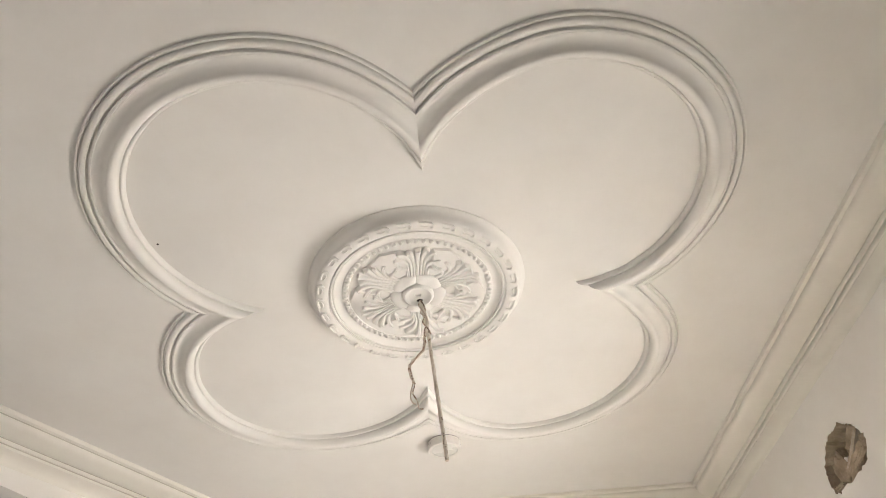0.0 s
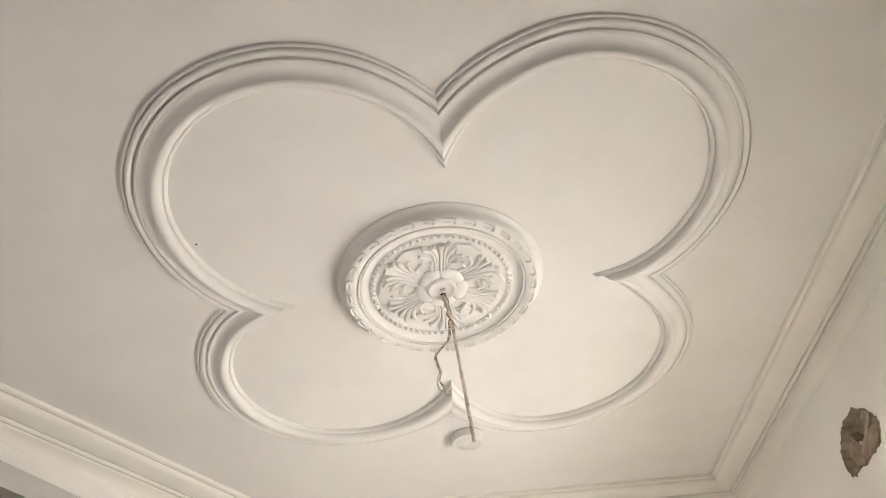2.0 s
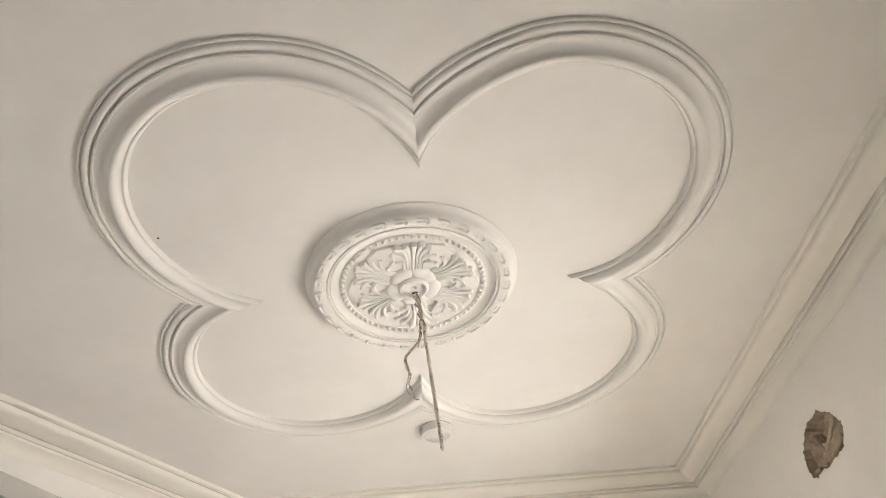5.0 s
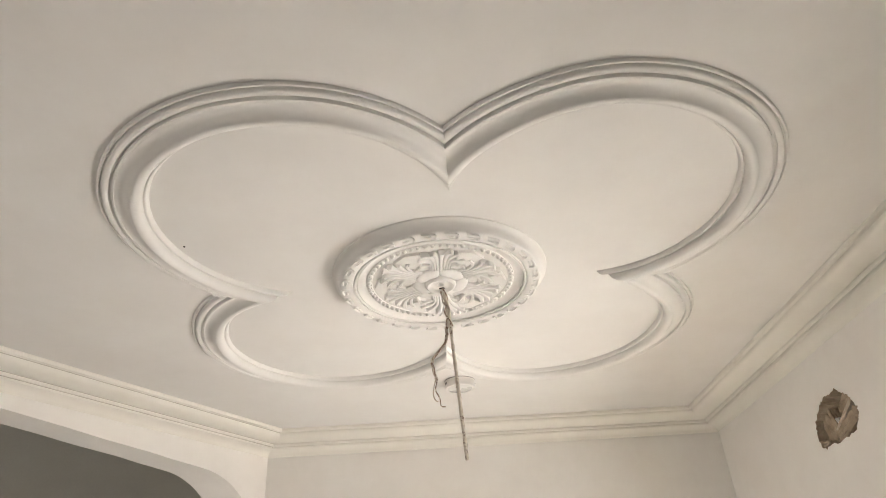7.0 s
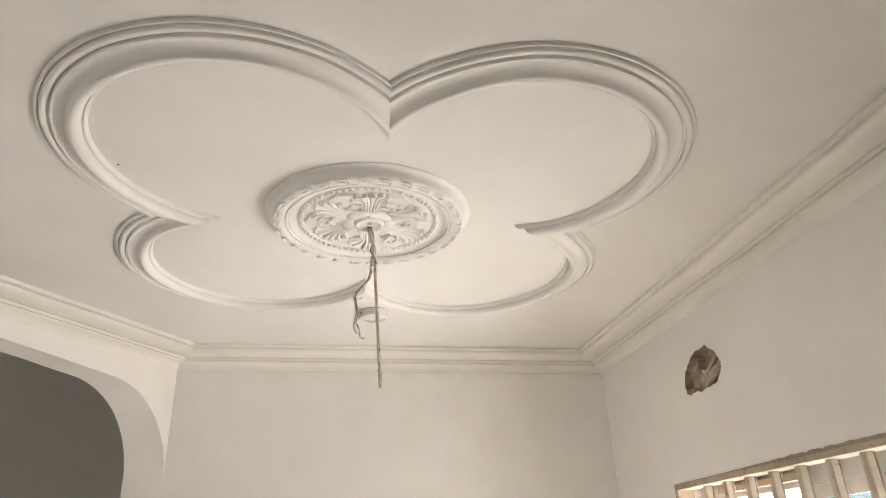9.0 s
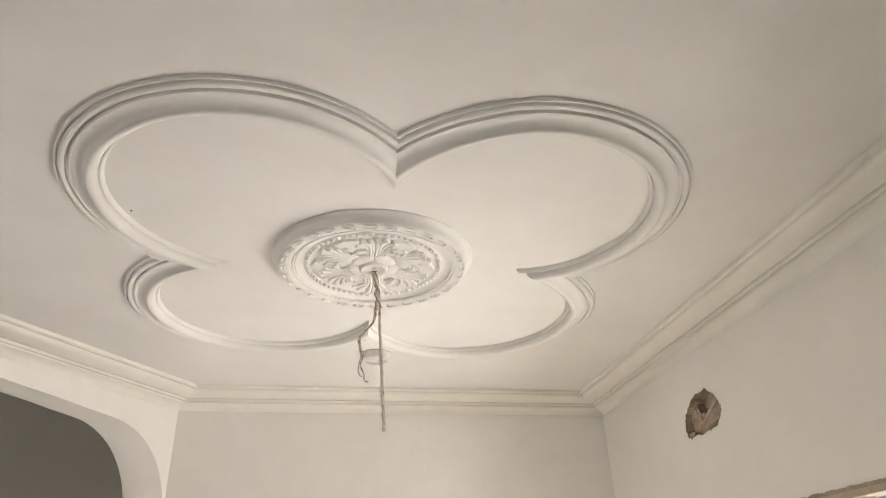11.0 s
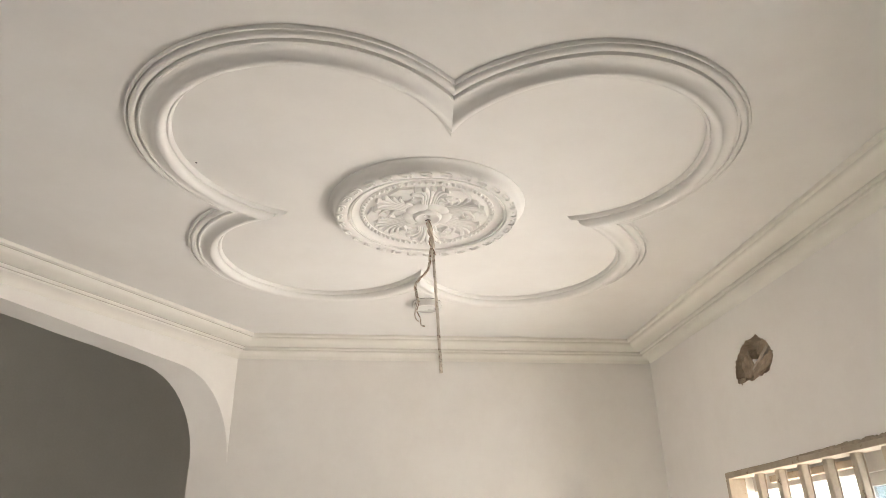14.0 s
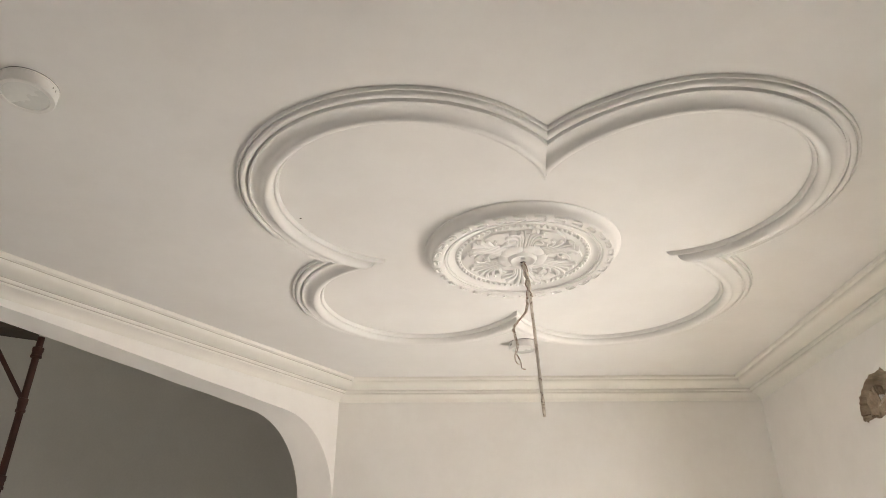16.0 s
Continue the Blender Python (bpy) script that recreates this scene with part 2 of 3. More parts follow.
# ceiling slab over the room, its edge on the arch wall
bm = bmesh.new()
outline = [(XR + 0.22, YB + 0.2), (ARCH_A.x - 0.11, YB + 0.2), (ARCH_A.x - 0.11, YB + 0.004), (ARCH_B.x - INTO.x * 0.1, ARCH_B.y - INTO.y * 0.1), (XW - 0.1, ARCH_B.y), (XW - 0.1, YS - 0.15), (XR + 0.22, YS - 0.15)]
low = [bm.verts.new((x, y, H)) for x, y in outline]
high = [bm.verts.new((x, y, H + 0.2)) for x, y in outline]
bm.faces.new(low)
bm.faces.new(high[::-1])
bridge(bm, low, high)
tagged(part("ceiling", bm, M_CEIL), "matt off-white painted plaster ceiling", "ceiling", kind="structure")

# end wall; its outer end stops where the arch wall's far face begins
bm = box(-1.091, XR + 0.22, YB, YB + 0.2, 0.0, H)
tagged(part("wall_north", bm, M_WALL), "plain warm white painted plaster wall", "wall", kind="structure")
bm = box(XW - 0.15, XR + 0.22, YS - 0.15, YS, 0.0, H)
tagged(part("wall_south", bm, M_RAW), "off-white plaster wall with one thin undercoat", "wall", kind="structure")
# unseen wall with an opening added for the west fill lamp
bm = bmesh.new()
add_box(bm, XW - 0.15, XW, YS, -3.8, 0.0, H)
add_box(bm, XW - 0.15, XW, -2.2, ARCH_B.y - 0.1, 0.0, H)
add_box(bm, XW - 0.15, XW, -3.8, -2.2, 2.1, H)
tagged(part("wall_west", bm, M_RAW), "off-white undercoated plaster wall with an added, unseen opening", "wall", kind="structure")
bm = box(XW, ARCH_B.x - 0.05, ARCH_B.y - 0.1, ARCH_B.y + 0.05, 0.0, H)
tagged(part("wall_return", bm, M_RAW), "off-white plaster wall with one thin undercoat", "wall", kind="structure")

# wall with the arch, 15 cm thick, carried up into the taller hall behind it
bm = bmesh.new()
N = 220
ss = [ARCH_END * (0.5 - 0.5 * math.cos(math.pi * i / N)) for i in range(N + 1)]
front, back, ftop, btop = [], [], [], []
for s in ss:
    z = arch_height(s)
    wob = 0.003 * noise.noise(Vector((s * 5, 0, 0))) * min(1.0, s * 4)
    e = min(s, ARCH_END - s)
    shift = (0.04 + 0.066 * math.exp(-(max(0.0, e - 0.22) / 0.36) ** 2)) * (1 if s < ARCH_END / 2 else -1)
    if abs(s - ARCH_END / 2) < 0.6:
        shift = 0.04 * (ARCH_END / 2 - s) / 0.6
    p = CORNER + ALONG * s
    q = CORNER + ALONG * (s + shift) - INTO * 0.152
    front.append(bm.verts.new((p.x, p.y, z + wob)))
    ftop.append(bm.verts.new((p.x, p.y, H + 0.001)))
    back.append(bm.verts.new((q.x, q.y, z + wob)))
    btop.append(bm.verts.new((q.x, q.y, 4.6)))
for i in range(N):
    bm.faces.new((front[i], front[i + 1], ftop[i + 1], ftop[i]))
    bm.faces.new((back[i], btop[i], btop[i + 1], back[i + 1]))
    bm.faces.new((front[i], back[i], back[i + 1], front[i + 1]))
    bm.faces.new((ftop[i], ftop[i + 1], btop[i + 1], btop[i]))
for i in (0, N):
    bm.faces.new((front[i], ftop[i], btop[i], back[i]))
tagged(part("wall_arch", bm, M_WALL, smooth=True), "white painted plaster wall with a wide flat arch", "wall", kind="structure")

# window wall with the window's opening and the broken hole
WY0, WY1, WZ0, WZ1 = -0.46, 1.005, 0.95, 2.222
hole = [(0.533, 2.748), (0.505, 2.722), (0.478, 2.703), (0.462, 2.690), (0.452, 2.660), (0.441, 2.646), (0.447, 2.618), (0.462, 2.604), (0.487, 2.577), (0.530, 2.574), (0.600, 2.562),
        (0.668, 2.573), (0.712, 2.567), (0.740, 2.577), (0.752, 2.600), (0.750, 2.630), (0.738, 2.668), (0.708, 2.700), (0.660, 2.728), (0.610, 2.742), (0.572, 2.741)]
ragged = []
for i in range(len(hole)):
    a, b = Vector((*hole[i], 0)), Vector((*hole[(i + 1) % len(hole)], 0))
    for k in range(4):
        p = a.lerp(b, k / 4)
        j = 0.0055
        ragged.append((p.x + random.uniform(-j, j), p.y + random.uniform(-j, j)))
bm = bmesh.new()
rect = [(YS, 0.0), (YB, 0.0), (YB, H), (YS, H)]
win = [(WY0, WZ0), (WY1, WZ0), (WY1, WZ1), (WY0, WZ1)]
T = 0.22
inner = fill_loops(bm, [[(XR, y, z) for y, z in lp] for lp in (rect, win, ragged)])
outer = fill_loops(bm, [[(XR + T, y, z) for y, z in lp] for lp in (rect, win)])
bridge(bm, inner[0], outer[0])
bridge(bm, inner[1], outer[1])
tagged(part("wall_east", bm, M_WALL), "white painted plaster wall with openings and a broken hole", "wall", kind="structure")

# the hole's rough inside: broken block and mortar
cy, cz = 0.6, 2.655
bm = bmesh.new()
rings = []
for k, (f, dep) in enumerate(((1.0, 0.0), (0.97, 0.018), (0.93, 0.04), (0.80, 0.062), (0.58, 0.078), (0.34, 0.088), (0.12, 0.090))):
    row = []
    for y, z in ragged:
        p = Vector((0, cy + (y - cy) * f, cz + (z - cz) * f))
        n = noise.noise(p * 24) * 0.018 + noise.noise(p * 70) * 0.007
        row.append((XR + 0.001 + dep + (n if k > 1 else 0.0), p.y, p.z + (n * 0.4 if k > 1 else 0)))
    rings.append(row)
vs = add_rings(bm, rings, True, False)
bm.faces.new(vs[-1])
cavity = part("broken_wall_hole", bm, M_BLOCK)
tagged(cavity, "ragged hole in white plaster showing brown broken block", "wall hole", kind="structure")


def slab(bm, centre, half, lean, seed):
    """A broken flat piece of block: half is depth, length, width; its length leans in the wall's plane."""
    made = bmesh.ops.create_icosphere(bm, subdivisions=4, radius=1.0)["verts"]
    off = Vector((seed * 5.3, seed * 2.9, seed * 8.1))
    c, n = math.cos(lean), math.sin(lean)
    for v in made:
        p = v.co.copy()
        q = Vector([max(-0.6, min(0.6, a)) / 0.6 for a in p])
        k = 1 + 0.20 * noise.noise(p * 1.3 + off) + 0.16 * noise.noise(p * 3.5 + off) + 0.12 * noise.noise(p * 8 + off) + 0.07 * noise.noise(p * 18 + off)
        x, u, w = q.x * half[0] * k, q.y * half[1] * k, q.z * half[2] * k
        v.co = Vector(centre) + Vector((x, u * c - w * n, u * n + w * c))


for name, c, half, lean, seed, mat in (
        ("block_shard", (XR + 0.060, 0.686, 2.650), (0.030, 0.072, 0.040), 1.25, 3, M_BLOCK),
        ("block_shard", (XR + 0.036, 0.560, 2.606), (0.026, 0.074, 0.022), -0.30, 5, M_BLOCK),
        ("mortar_ridge", (XR + 0.022, 0.545, 2.646), (0.016, 0.074, 0.0085), -0.50, 8, M_RIDGE),
        ("block_shard", (XR + 0.058, 0.545, 2.700), (0.026, 0.050, 0.022), -0.65, 9, M_BLOCK),
        ("block_shard", (XR + 0.020, 0.466, 2.634), (0.016, 0.016, 0.020), 0.4, 4, M_BLOCK),
        ("mortar_crumb", (XR + 0.040, 0.640, 2.650), (0.009, 0.010, 0.012), 0.9, 2, M_STUCCO),
        ("mortar_crumb", (XR + 0.018, 0.706, 2.585), (0.018, 0.026, 0.008), 0.1, 6, M_BLOCK)):
    bm = bmesh.new()
    slab(bm, c, half, lean, seed)
    part(name, bm, mat, cavity)

# taller hall behind the arch
bm = box(-4.6, -1.0, 3.2, 3.4, 0.0, 4.6)
tagged(part("wall_hall_far", bm, M_CEMENT), "dull grey-white undercoated wall in a dim hall", "wall", kind="structure")
bm = box(-1.108, -1.0, YB + 0.2, 3.2, 0.0, 4.6)
tagged(part("wall_hall_side", bm, M_CEMENT), "dull grey-white undercoated wall in a dim hall", "wall", kind="structure")
bm = box(-6.2, -4.6, 4.6, 4.8, 0.0, 4.6)
tagged(part("wall_hall_end", bm, M_CEMENT), "dull grey-white undercoated wall in a dim hall", "wall", kind="structure")
# unseen wall; its opening is added to let the hall's fill lamp in
bm = bmesh.new()
add_box(bm, -6.4, -6.2, ARCH_B.y - 0.1, 0.15, 0.0, 4.6)
add_box(bm, -6.4, -6.2, 1.65, 4.8, 0.0, 4.6)
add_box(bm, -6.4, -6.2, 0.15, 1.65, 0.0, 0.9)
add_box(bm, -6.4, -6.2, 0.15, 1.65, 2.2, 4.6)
tagged(part("wall_hall_west", bm, M_CEMENT), "dull grey-white undercoated wall in a dim hall", "wall", kind="structure")
bm = box(-6.2, XW, ARCH_B.y - 0.3, ARCH_B.y - 0.1, 0.0, 4.6)
tagged(part("wall_hall_south", bm, M_CEMENT), "dull grey-white undercoated wall in a dim hall", "wall", kind="structure")
bm = box(-6.4, -0.9, ARCH_B.y - 0.3, 4.8, 4.6, 4.75)
tagged(part("ceiling_hall", bm, M_CEMENT), "dull grey-white soffit of a tall hall", "ceiling", kind="structure")
bm = box(-1.108, -0.9, YB + 0.2, YB + 0.3, H, 4.6)
tagged(part("wall_hall_upper", bm, M_CEMENT), "dull grey-white undercoated wall above the end wall", "wall", kind="structure")

# ---- cornice round the room ----
# distance from the wall, drop below the ceiling
CORNICE = [(0.206, 0.0), (0.206, 0.0105), (0.204, 0.0140), (0.1935, 0.0165), (0.1922, 0.0168), (0.1915, 0.0125), (0.1868, 0.0125), (0.1860, 0.0180), (0.1848, 0.0245), (0.181, 0.0300), (0.174, 0.0345), (0.164, 0.0380),
           (0.150, 0.0405), (0.135, 0.0420), (0.118, 0.0428), (0.1000, 0.0430), (0.0960, 0.0428), (0.0952, 0.0380), (0.0920, 0.0380), (0.0914, 0.0440), (0.0910, 0.0490), (0.0885, 0.0540), (0.0845, 0.0552), (0.0825, 0.0535),
           (0.0815, 0.0440), (0.0775, 0.0440), (0.0770, 0.0560), (0.0766, 0.0600), (0.0740, 0.0637), (0.0695, 0.0645), (0.0665, 0.0625), (0.0655, 0.0460), (0.0605, 0.0460), (0.0597, 0.0560), (0.058, 0.0565), (0.046, 0.0580),
           (0.030, 0.0615), (0.016, 0.0680), (0.007, 0.0760), (0.003, 0.0845), (0.0, 0.0870)]


def cornice(name, a, b, turn_a, turn_b, darkened=()):
    """Along the wall from a to b, the room on its left; turns are the mitre's slopes at the ends, the last argument the
    profile's strips coloured darker for groove shade.
    """
    bm = bmesh.new()
    a, b = Vector(a), Vector(b)
    d = (b - a).normalized()
    side = Vector((-d.y, d.x, 0))
    rows = []
    count = max(2, int((b - a).length / 0.12))
    for i in range(count + 1):
        row = []
        for p, z in CORNICE:
            s = a + d * (p * turn_a)
            e = b - d * (p * turn_b)
            q = s.lerp(e, i / count) + side * p
            w = 0.0012 * noise.noise(Vector((s.lerp(e, i / count).x * 2, s.lerp(e, i / count).y * 2, 0)))
            row.append((q.x, q.y, H - z + (w if 0 < z < 0.1 else 0)))
        rows.append(row)
    add_rings(bm, rows, False)
    ob = part(name, bm, M_CORNICE, smooth=True)
    ob.data.materials.append(M_GROOVE_SHADE)
    # listed strips get the painted shade colour
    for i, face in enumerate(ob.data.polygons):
        if i % (len(CORNICE) - 1) in darkened:
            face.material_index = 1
    return tagged(ob, "cream-white moulded plaster cornice along the wall top", "cornice", kind="structure")


def mitre(d0, d1):
    """Slope of the mitre between two runs."""
    cosine = max(-1, min(1, Vector(d0).normalized().dot(Vector(d1).normalized())))
    ang = math.acos(cosine)
    return math.tan(ang / 2)


run = [Vector((XR, YS, 0)), Vector((XR, YB, 0)), CORNER.copy(), ARCH_B.copy()]
dirs = [(run[i + 1] - run[i]) for i in range(3)]
t1, t2 = mitre(dirs[0], dirs[1]), mitre(dirs[1], dirs[2])
cornice("cornice_east", run[0], run[1], 0.0, t1)
cornice("cornice_north", run[1], run[2], t1, t2)
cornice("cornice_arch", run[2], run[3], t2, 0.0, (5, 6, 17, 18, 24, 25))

# ---- four-lobed ceiling moulding ----
C = 0.383
# distance inwards from the outer edge, drop below the ceiling
LOBE = [(0.0, 0.0), (0.0003, 0.006), (0.002, 0.0095), (0.005, 0.0105), (0.0066, 0.0095), (0.0080, 0.0045), (0.0102, 0.0045), (0.0114, 0.0120), (0.014, 0.0155), (0.019, 0.0168), (0.024, 0.0165), (0.0268, 0.0150),
        (0.0272, 0.0075), (0.0300, 0.0072), (0.0335, 0.0078), (0.0345, 0.0185), (0.037, 0.0198), (0.0395, 0.0198), (0.041, 0.0182), (0.048, 0.0180), (0.056, 0.0194), (0.064, 0.0230), (0.070, 0.0282), (0.0745, 0.0342),
        (0.0765, 0.0375), (0.080, 0.0397), (0.085, 0.0402), (0.091, 0.0385), (0.096, 0.0338), (0.099, 0.0275), (0.1005, 0.0215), (0.1010, 0.0135), (0.1028, 0.0125), (0.1042, 0.0158), (0.107, 0.0164), (0.1095, 0.0150), (0.111, 0.012), (0.113, 0.003), (0.1135, 0.0)]
quatrefoil = tagged(empty("ceiling_moulding", (0.006, 0.006, H)), "off-white four-lobed plaster moulding on the ceiling", "ceiling moulding")
# each hand-run lobe: quadrant, radius, offset of its middle; all come to one radius at the mitres
R_END = 0.525


def mitre_drift(x, y):
    """The hand-cut mitres wander off the axes; both lobes that meet there share the drift."""
    side = math.exp(-(y / 0.13) ** 2)
    ends = math.exp(-(x / 0.13) ** 2)
    dy = side * (0.004 + 0.053 * (x + 0.746) if x < 0 else -0.024 * max(0.0, min(1.0, (0.78 - x) / 0.28)))
    dx = ends * (-0.007 + 0.074 * (y + 0.751) if y < 0 else 0.013)
    return x + dx * min(1.0, abs(y) / 0.3), y + dy * min(1.0, abs(x) / 0.3)


for q, (sx, sy, R, ox, oy) in enumerate(((1, 1, 0.541, 0.002, 0.0), (-1, 1, 0.519, 0.0, 0.0), (-1, -1, 0.514, 0.005, 0.008), (1, -1, 0.528, 0.003, 0.020))):
    bm = bmesh.new()
    n = 150
    rows = []
    for i in range(n + 1):
        row = []
        for d0, h in LOBE:
            d = d0 * 1.10
            over = math.asin(min(0.999, (C + 0.0005) / (R_END - d)))
            a = -over + (math.pi / 2 + 2 * over) * i / n
            k = max(0.0, min(1.0, (abs(math.degrees(a) - 45) - 48) / 46))
            k = k * k * (3 - 2 * k)
            w = 0.0014 * noise.noise(Vector((math.cos(a) * 2.4 + q * 9, math.sin(a) * 2.4, d * 9))) * (1 - k) + 0.0005 * noise.noise(Vector((a * 30 + q * 7, d * 60, 3.0))) * (1 - k)
            rho = R + (R_END - R) * k - d * (1 - 0.025 * (1 - k)) + w
            x, y = mitre_drift(sx * (C + ox * (1 - k) + rho * math.cos(a)), sy * (C + oy * (1 - k) + rho * math.sin(a)))
            row.append((x, y, -0.96 * h * (1 + 6 * w)))
        rows.append(row)
    add_rings(bm, rows, False)
    part("moulding_arc", bm, M_STUCCO, quatrefoil, smooth=True)
for pts in (((0.096, -0.674), (0.118, -0.697), (0.143, -0.718)), ((0.585, -0.757), (0.620, -0.738), (0.643, -0.724), (0.650, -0.719))):
    bm = bmesh.new()
    add_tube(bm, smooth_line([(x, y, -0.0002) for x, y in pts], 5), lambda t: 0.0011 * math.sin(math.pi * (0.1 + 0.8 * t)), 5, 0.6)
    part("hairline_crack", bm, M_CRUMB, quatrefoil, "short dark hairline crack")

# ---- medallion ----
medallion = tagged(empty("ceiling_rose", (-0.006, -0.03, H)), "off-white plaster ceiling rose with acanthus leaves", "ceiling rose")
bm = bmesh.new()
ROSE = [(0.341, 0.0), (0.340, 0.004), (0.336, 0.0065), (0.331, 0.009), (0.326, 0.0145), (0.322, 0.022), (0.319, 0.0305), (0.317, 0.034), (0.313, 0.0375), (0.306, 0.0395), (0.295, 0.0405), (0.284, 0.0395),
        (0.278, 0.037), (0.2768, 0.0305), (0.2735, 0.0305), (0.2725, 0.037), (0.268, 0.037), (0.2668, 0.0300), (0.2645, 0.0300), (0.262, 0.0315), (0.255, 0.0270), (0.247, 0.0235), (0.240, 0.0215), (0.236, 0.0215),
        (0.234, 0.0235), (0.218, 0.0235), (0.216, 0.0205), (0.150, 0.020), (0.100, 0.019), (0.03, 0.018), (0.006, 0.018)]
add_lathe(bm, ROSE, (0, 0, 0), 128)
part("rose_disc", bm, M_STUCCO, medallion, smooth=True)

bm = bmesh.new()
bmesh.ops.create_icosphere(bm, subdivisions=2, radius=0.0072)
bead = part("bead", bm, M_STUCCO, medallion, smooth=True)
bead.location = (0.226, 0, -0.0245)
for k in range(1, 64):
    o = new("bead", bead.data)
    o.parent = medallion
    o.location = (0.226 * math.cos(math.pi * k / 32), 0.226 * math.sin(math.pi * k / 32), -0.0245)

# short curled scrolls round the rim
bm = bmesh.new()
add_tube(bm, smooth_line([(0.308, -0.022, -0.0370), (0.310, -0.008, -0.0400), (0.310, 0.008, -0.0410), (0.305, 0.016, -0.0425), (0.297, 0.017, -0.0430), (0.292, 0.012, -0.0425)], 4), lambda t: 0.0046 * (1 - 0.3 * t), 7)
add_tube(bm, smooth_line([(0.297, -0.018, -0.0395), (0.296, -0.006, -0.0415), (0.298, 0.004, -0.0415)], 4), lambda t: 0.0038 * (1 - 0.5 * t), 6)
scroll = part("rim_scroll", bm, M_STUCCO, medallion, smooth=True)
for k in range(1, 30):
    o = new("rim_scroll", scroll.data)
    o.parent = medallion
    o.rotation_euler = (0, 0, 2 * math.pi * k / 30)


def finger(bm, pts, width, height, sides=9):
    """A raised leaf finger along pts (plan), round in section, its tip curling down and hollowed."""
    line = smooth_line([(*p, 0) for p in pts], 8)
    n = len(line)
    rows = []
    for i, p in enumerate(line):
        t = i / (n - 1)
        d = (line[min(i + 1, n - 1)] - line[max(i - 1, 0)]).normalized()
        s = Vector((-d.y, d.x, 0))
        w = 1.12 * width * (0.36 + 0.74 * t) * (1.0 if t < 0.82 else math.sqrt(max(0.03, 1 - ((t - 0.82) / 0.18) ** 2)))
        h = height * (0.30 + 0.20 * t + 0.55 * t ** 3)
        if t > 0.78:
            h *= 0.25 + 0.75 * math.sqrt(max(0.0, 1 - ((t - 0.78) / 0.22) ** 2))
        row = []
        for k in range(sides):
            u = -1 + 2 * k / (sides - 1)
            lift = math.sqrt(max(0.0, 1 - u * u)) - 0.24 * math.exp(-(u / 0.34) ** 2) * t
            row.append(p + s * (u * w) + Vector((0, 0, -(0.0175 + h * max(0.0, lift)))))
        rows.append(row)
    vs = add_rings(bm, rows, False)
    bm.faces.new(vs[-1])


# one acanthus leaf pointing along +x, narrow flutes at the foot and separate curled tips
def leaf_mesh(scale, bend, rng):
    bm = bmesh.new()
    fan = ((0.0, 0.200, 0.0112), (0.125, 0.198, 0.0100), (-0.125, 0.198, 0.0100), (0.245, 0.190, 0.0094), (-0.245, 0.190, 0.0094), (0.355, 0.168, 0.0086), (-0.355, 0.168, 0.0086), (0.440, 0.138, 0.0068), (-0.440, 0.138, 0.0068))
    for a, r, w in fan:
        r = 0.085 + (r - 0.085) * scale * rng.uniform(0.93, 1.05)
        a += rng.uniform(-0.018, 0.018)
        f, m, e = 0.90 * a, 0.66 * a, 0.98 * a
        mid = 0.52 * (r + 0.082)
        hook = rng.uniform(1.22, 1.50)
        p = [(0.078 * math.cos(f), 0.078 * math.sin(f)), (mid * math.cos(m), mid * math.sin(m)), ((r - 0.012) * math.cos(e), (r - 0.012) * math.sin(e)), ((r + 0.002) * math.cos(e * hook), (r + 0.002) * math.sin(e * hook))]
        finger(bm, [(x, y + bend * (x - 0.08)) for x, y in p], w, (0.030 if abs(a) < 0.3 else 0.026) * rng.uniform(0.88, 1.1))
    return bm


leaf_rng = random.Random(21)
for k in range(6):
    leaf = part("acanthus_leaf", leaf_mesh(leaf_rng.uniform(0.94, 1.04), leaf_rng.uniform(-0.09, 0.09), leaf_rng), M_STUCCO, medallion, smooth=True)
    leaf.rotation_euler = (0, 0, radians(-92 + 60 * k + leaf_rng.uniform(-2.5, 2.5)))

# flat pointed darts behind the leaves
bm = bmesh.new()
low = [bm.verts.new((x, y, -0.019)) for x, y in ((0.118, -0.012), (0.194, -0.048), (0.211, 0.0), (0.194, 0.048), (0.118, 0.012))]
high = [bm.verts.new((x, y, -0.0285)) for x, y in ((0.122, -0.009), (0.191, -0.044), (0.207, 0.0), (0.191, 0.044), (0.122, 0.009))]
bridge(bm, low, high)
bm.faces.new(high)
dart = part("pointed_dart", bm, M_STUCCO, medallion)
dart.rotation_euler = (0, 0, radians(-62))
for k in range(1, 6):
    o = new("pointed_dart", dart.data)
    o.parent = medallion
    o.rotation_euler = (0, 0, radians(-62 + 60 * k))

# centre flower: fat petals round a raised ring
bm = bmesh.new()
for k in range(5):
    a = 2 * math.pi * k / 5 + 0.25
    made = bmesh.ops.create_uvsphere(bm, u_segments=20, v_segments=12, radius=1.0)["verts"]
    rot = Matrix.Rotation(a, 3, "Z")
    for v in made:
        x, y, z = v.co
        x2, y2 = x * 0.029 * (1 - 0.12 * y * y), y * 0.048
        v.co = rot @ Vector((0.061 + x2, y2, -0.020 - z * 0.0145 * (1 - 0.25 * math.exp(-(y / 0.3) ** 2))))
part("centre_petals", bm, M_STUCCO, medallion, smooth=True)
bm = bmesh.new()
add_lathe(bm, [(0.050, 0.018), (0.050, 0.031), (0.047, 0.037), (0.042, 0.0395), (0.037, 0.038), (0.033, 0.034), (0.028, 0.031), (0.018, 0.0295), (0.011, 0.0290), (0.0095, 0.026), (0.009, 0.020)], (0, 0, 0), 48)
part("centre_boss", bm, M_STUCCO, medallion, smooth=True)
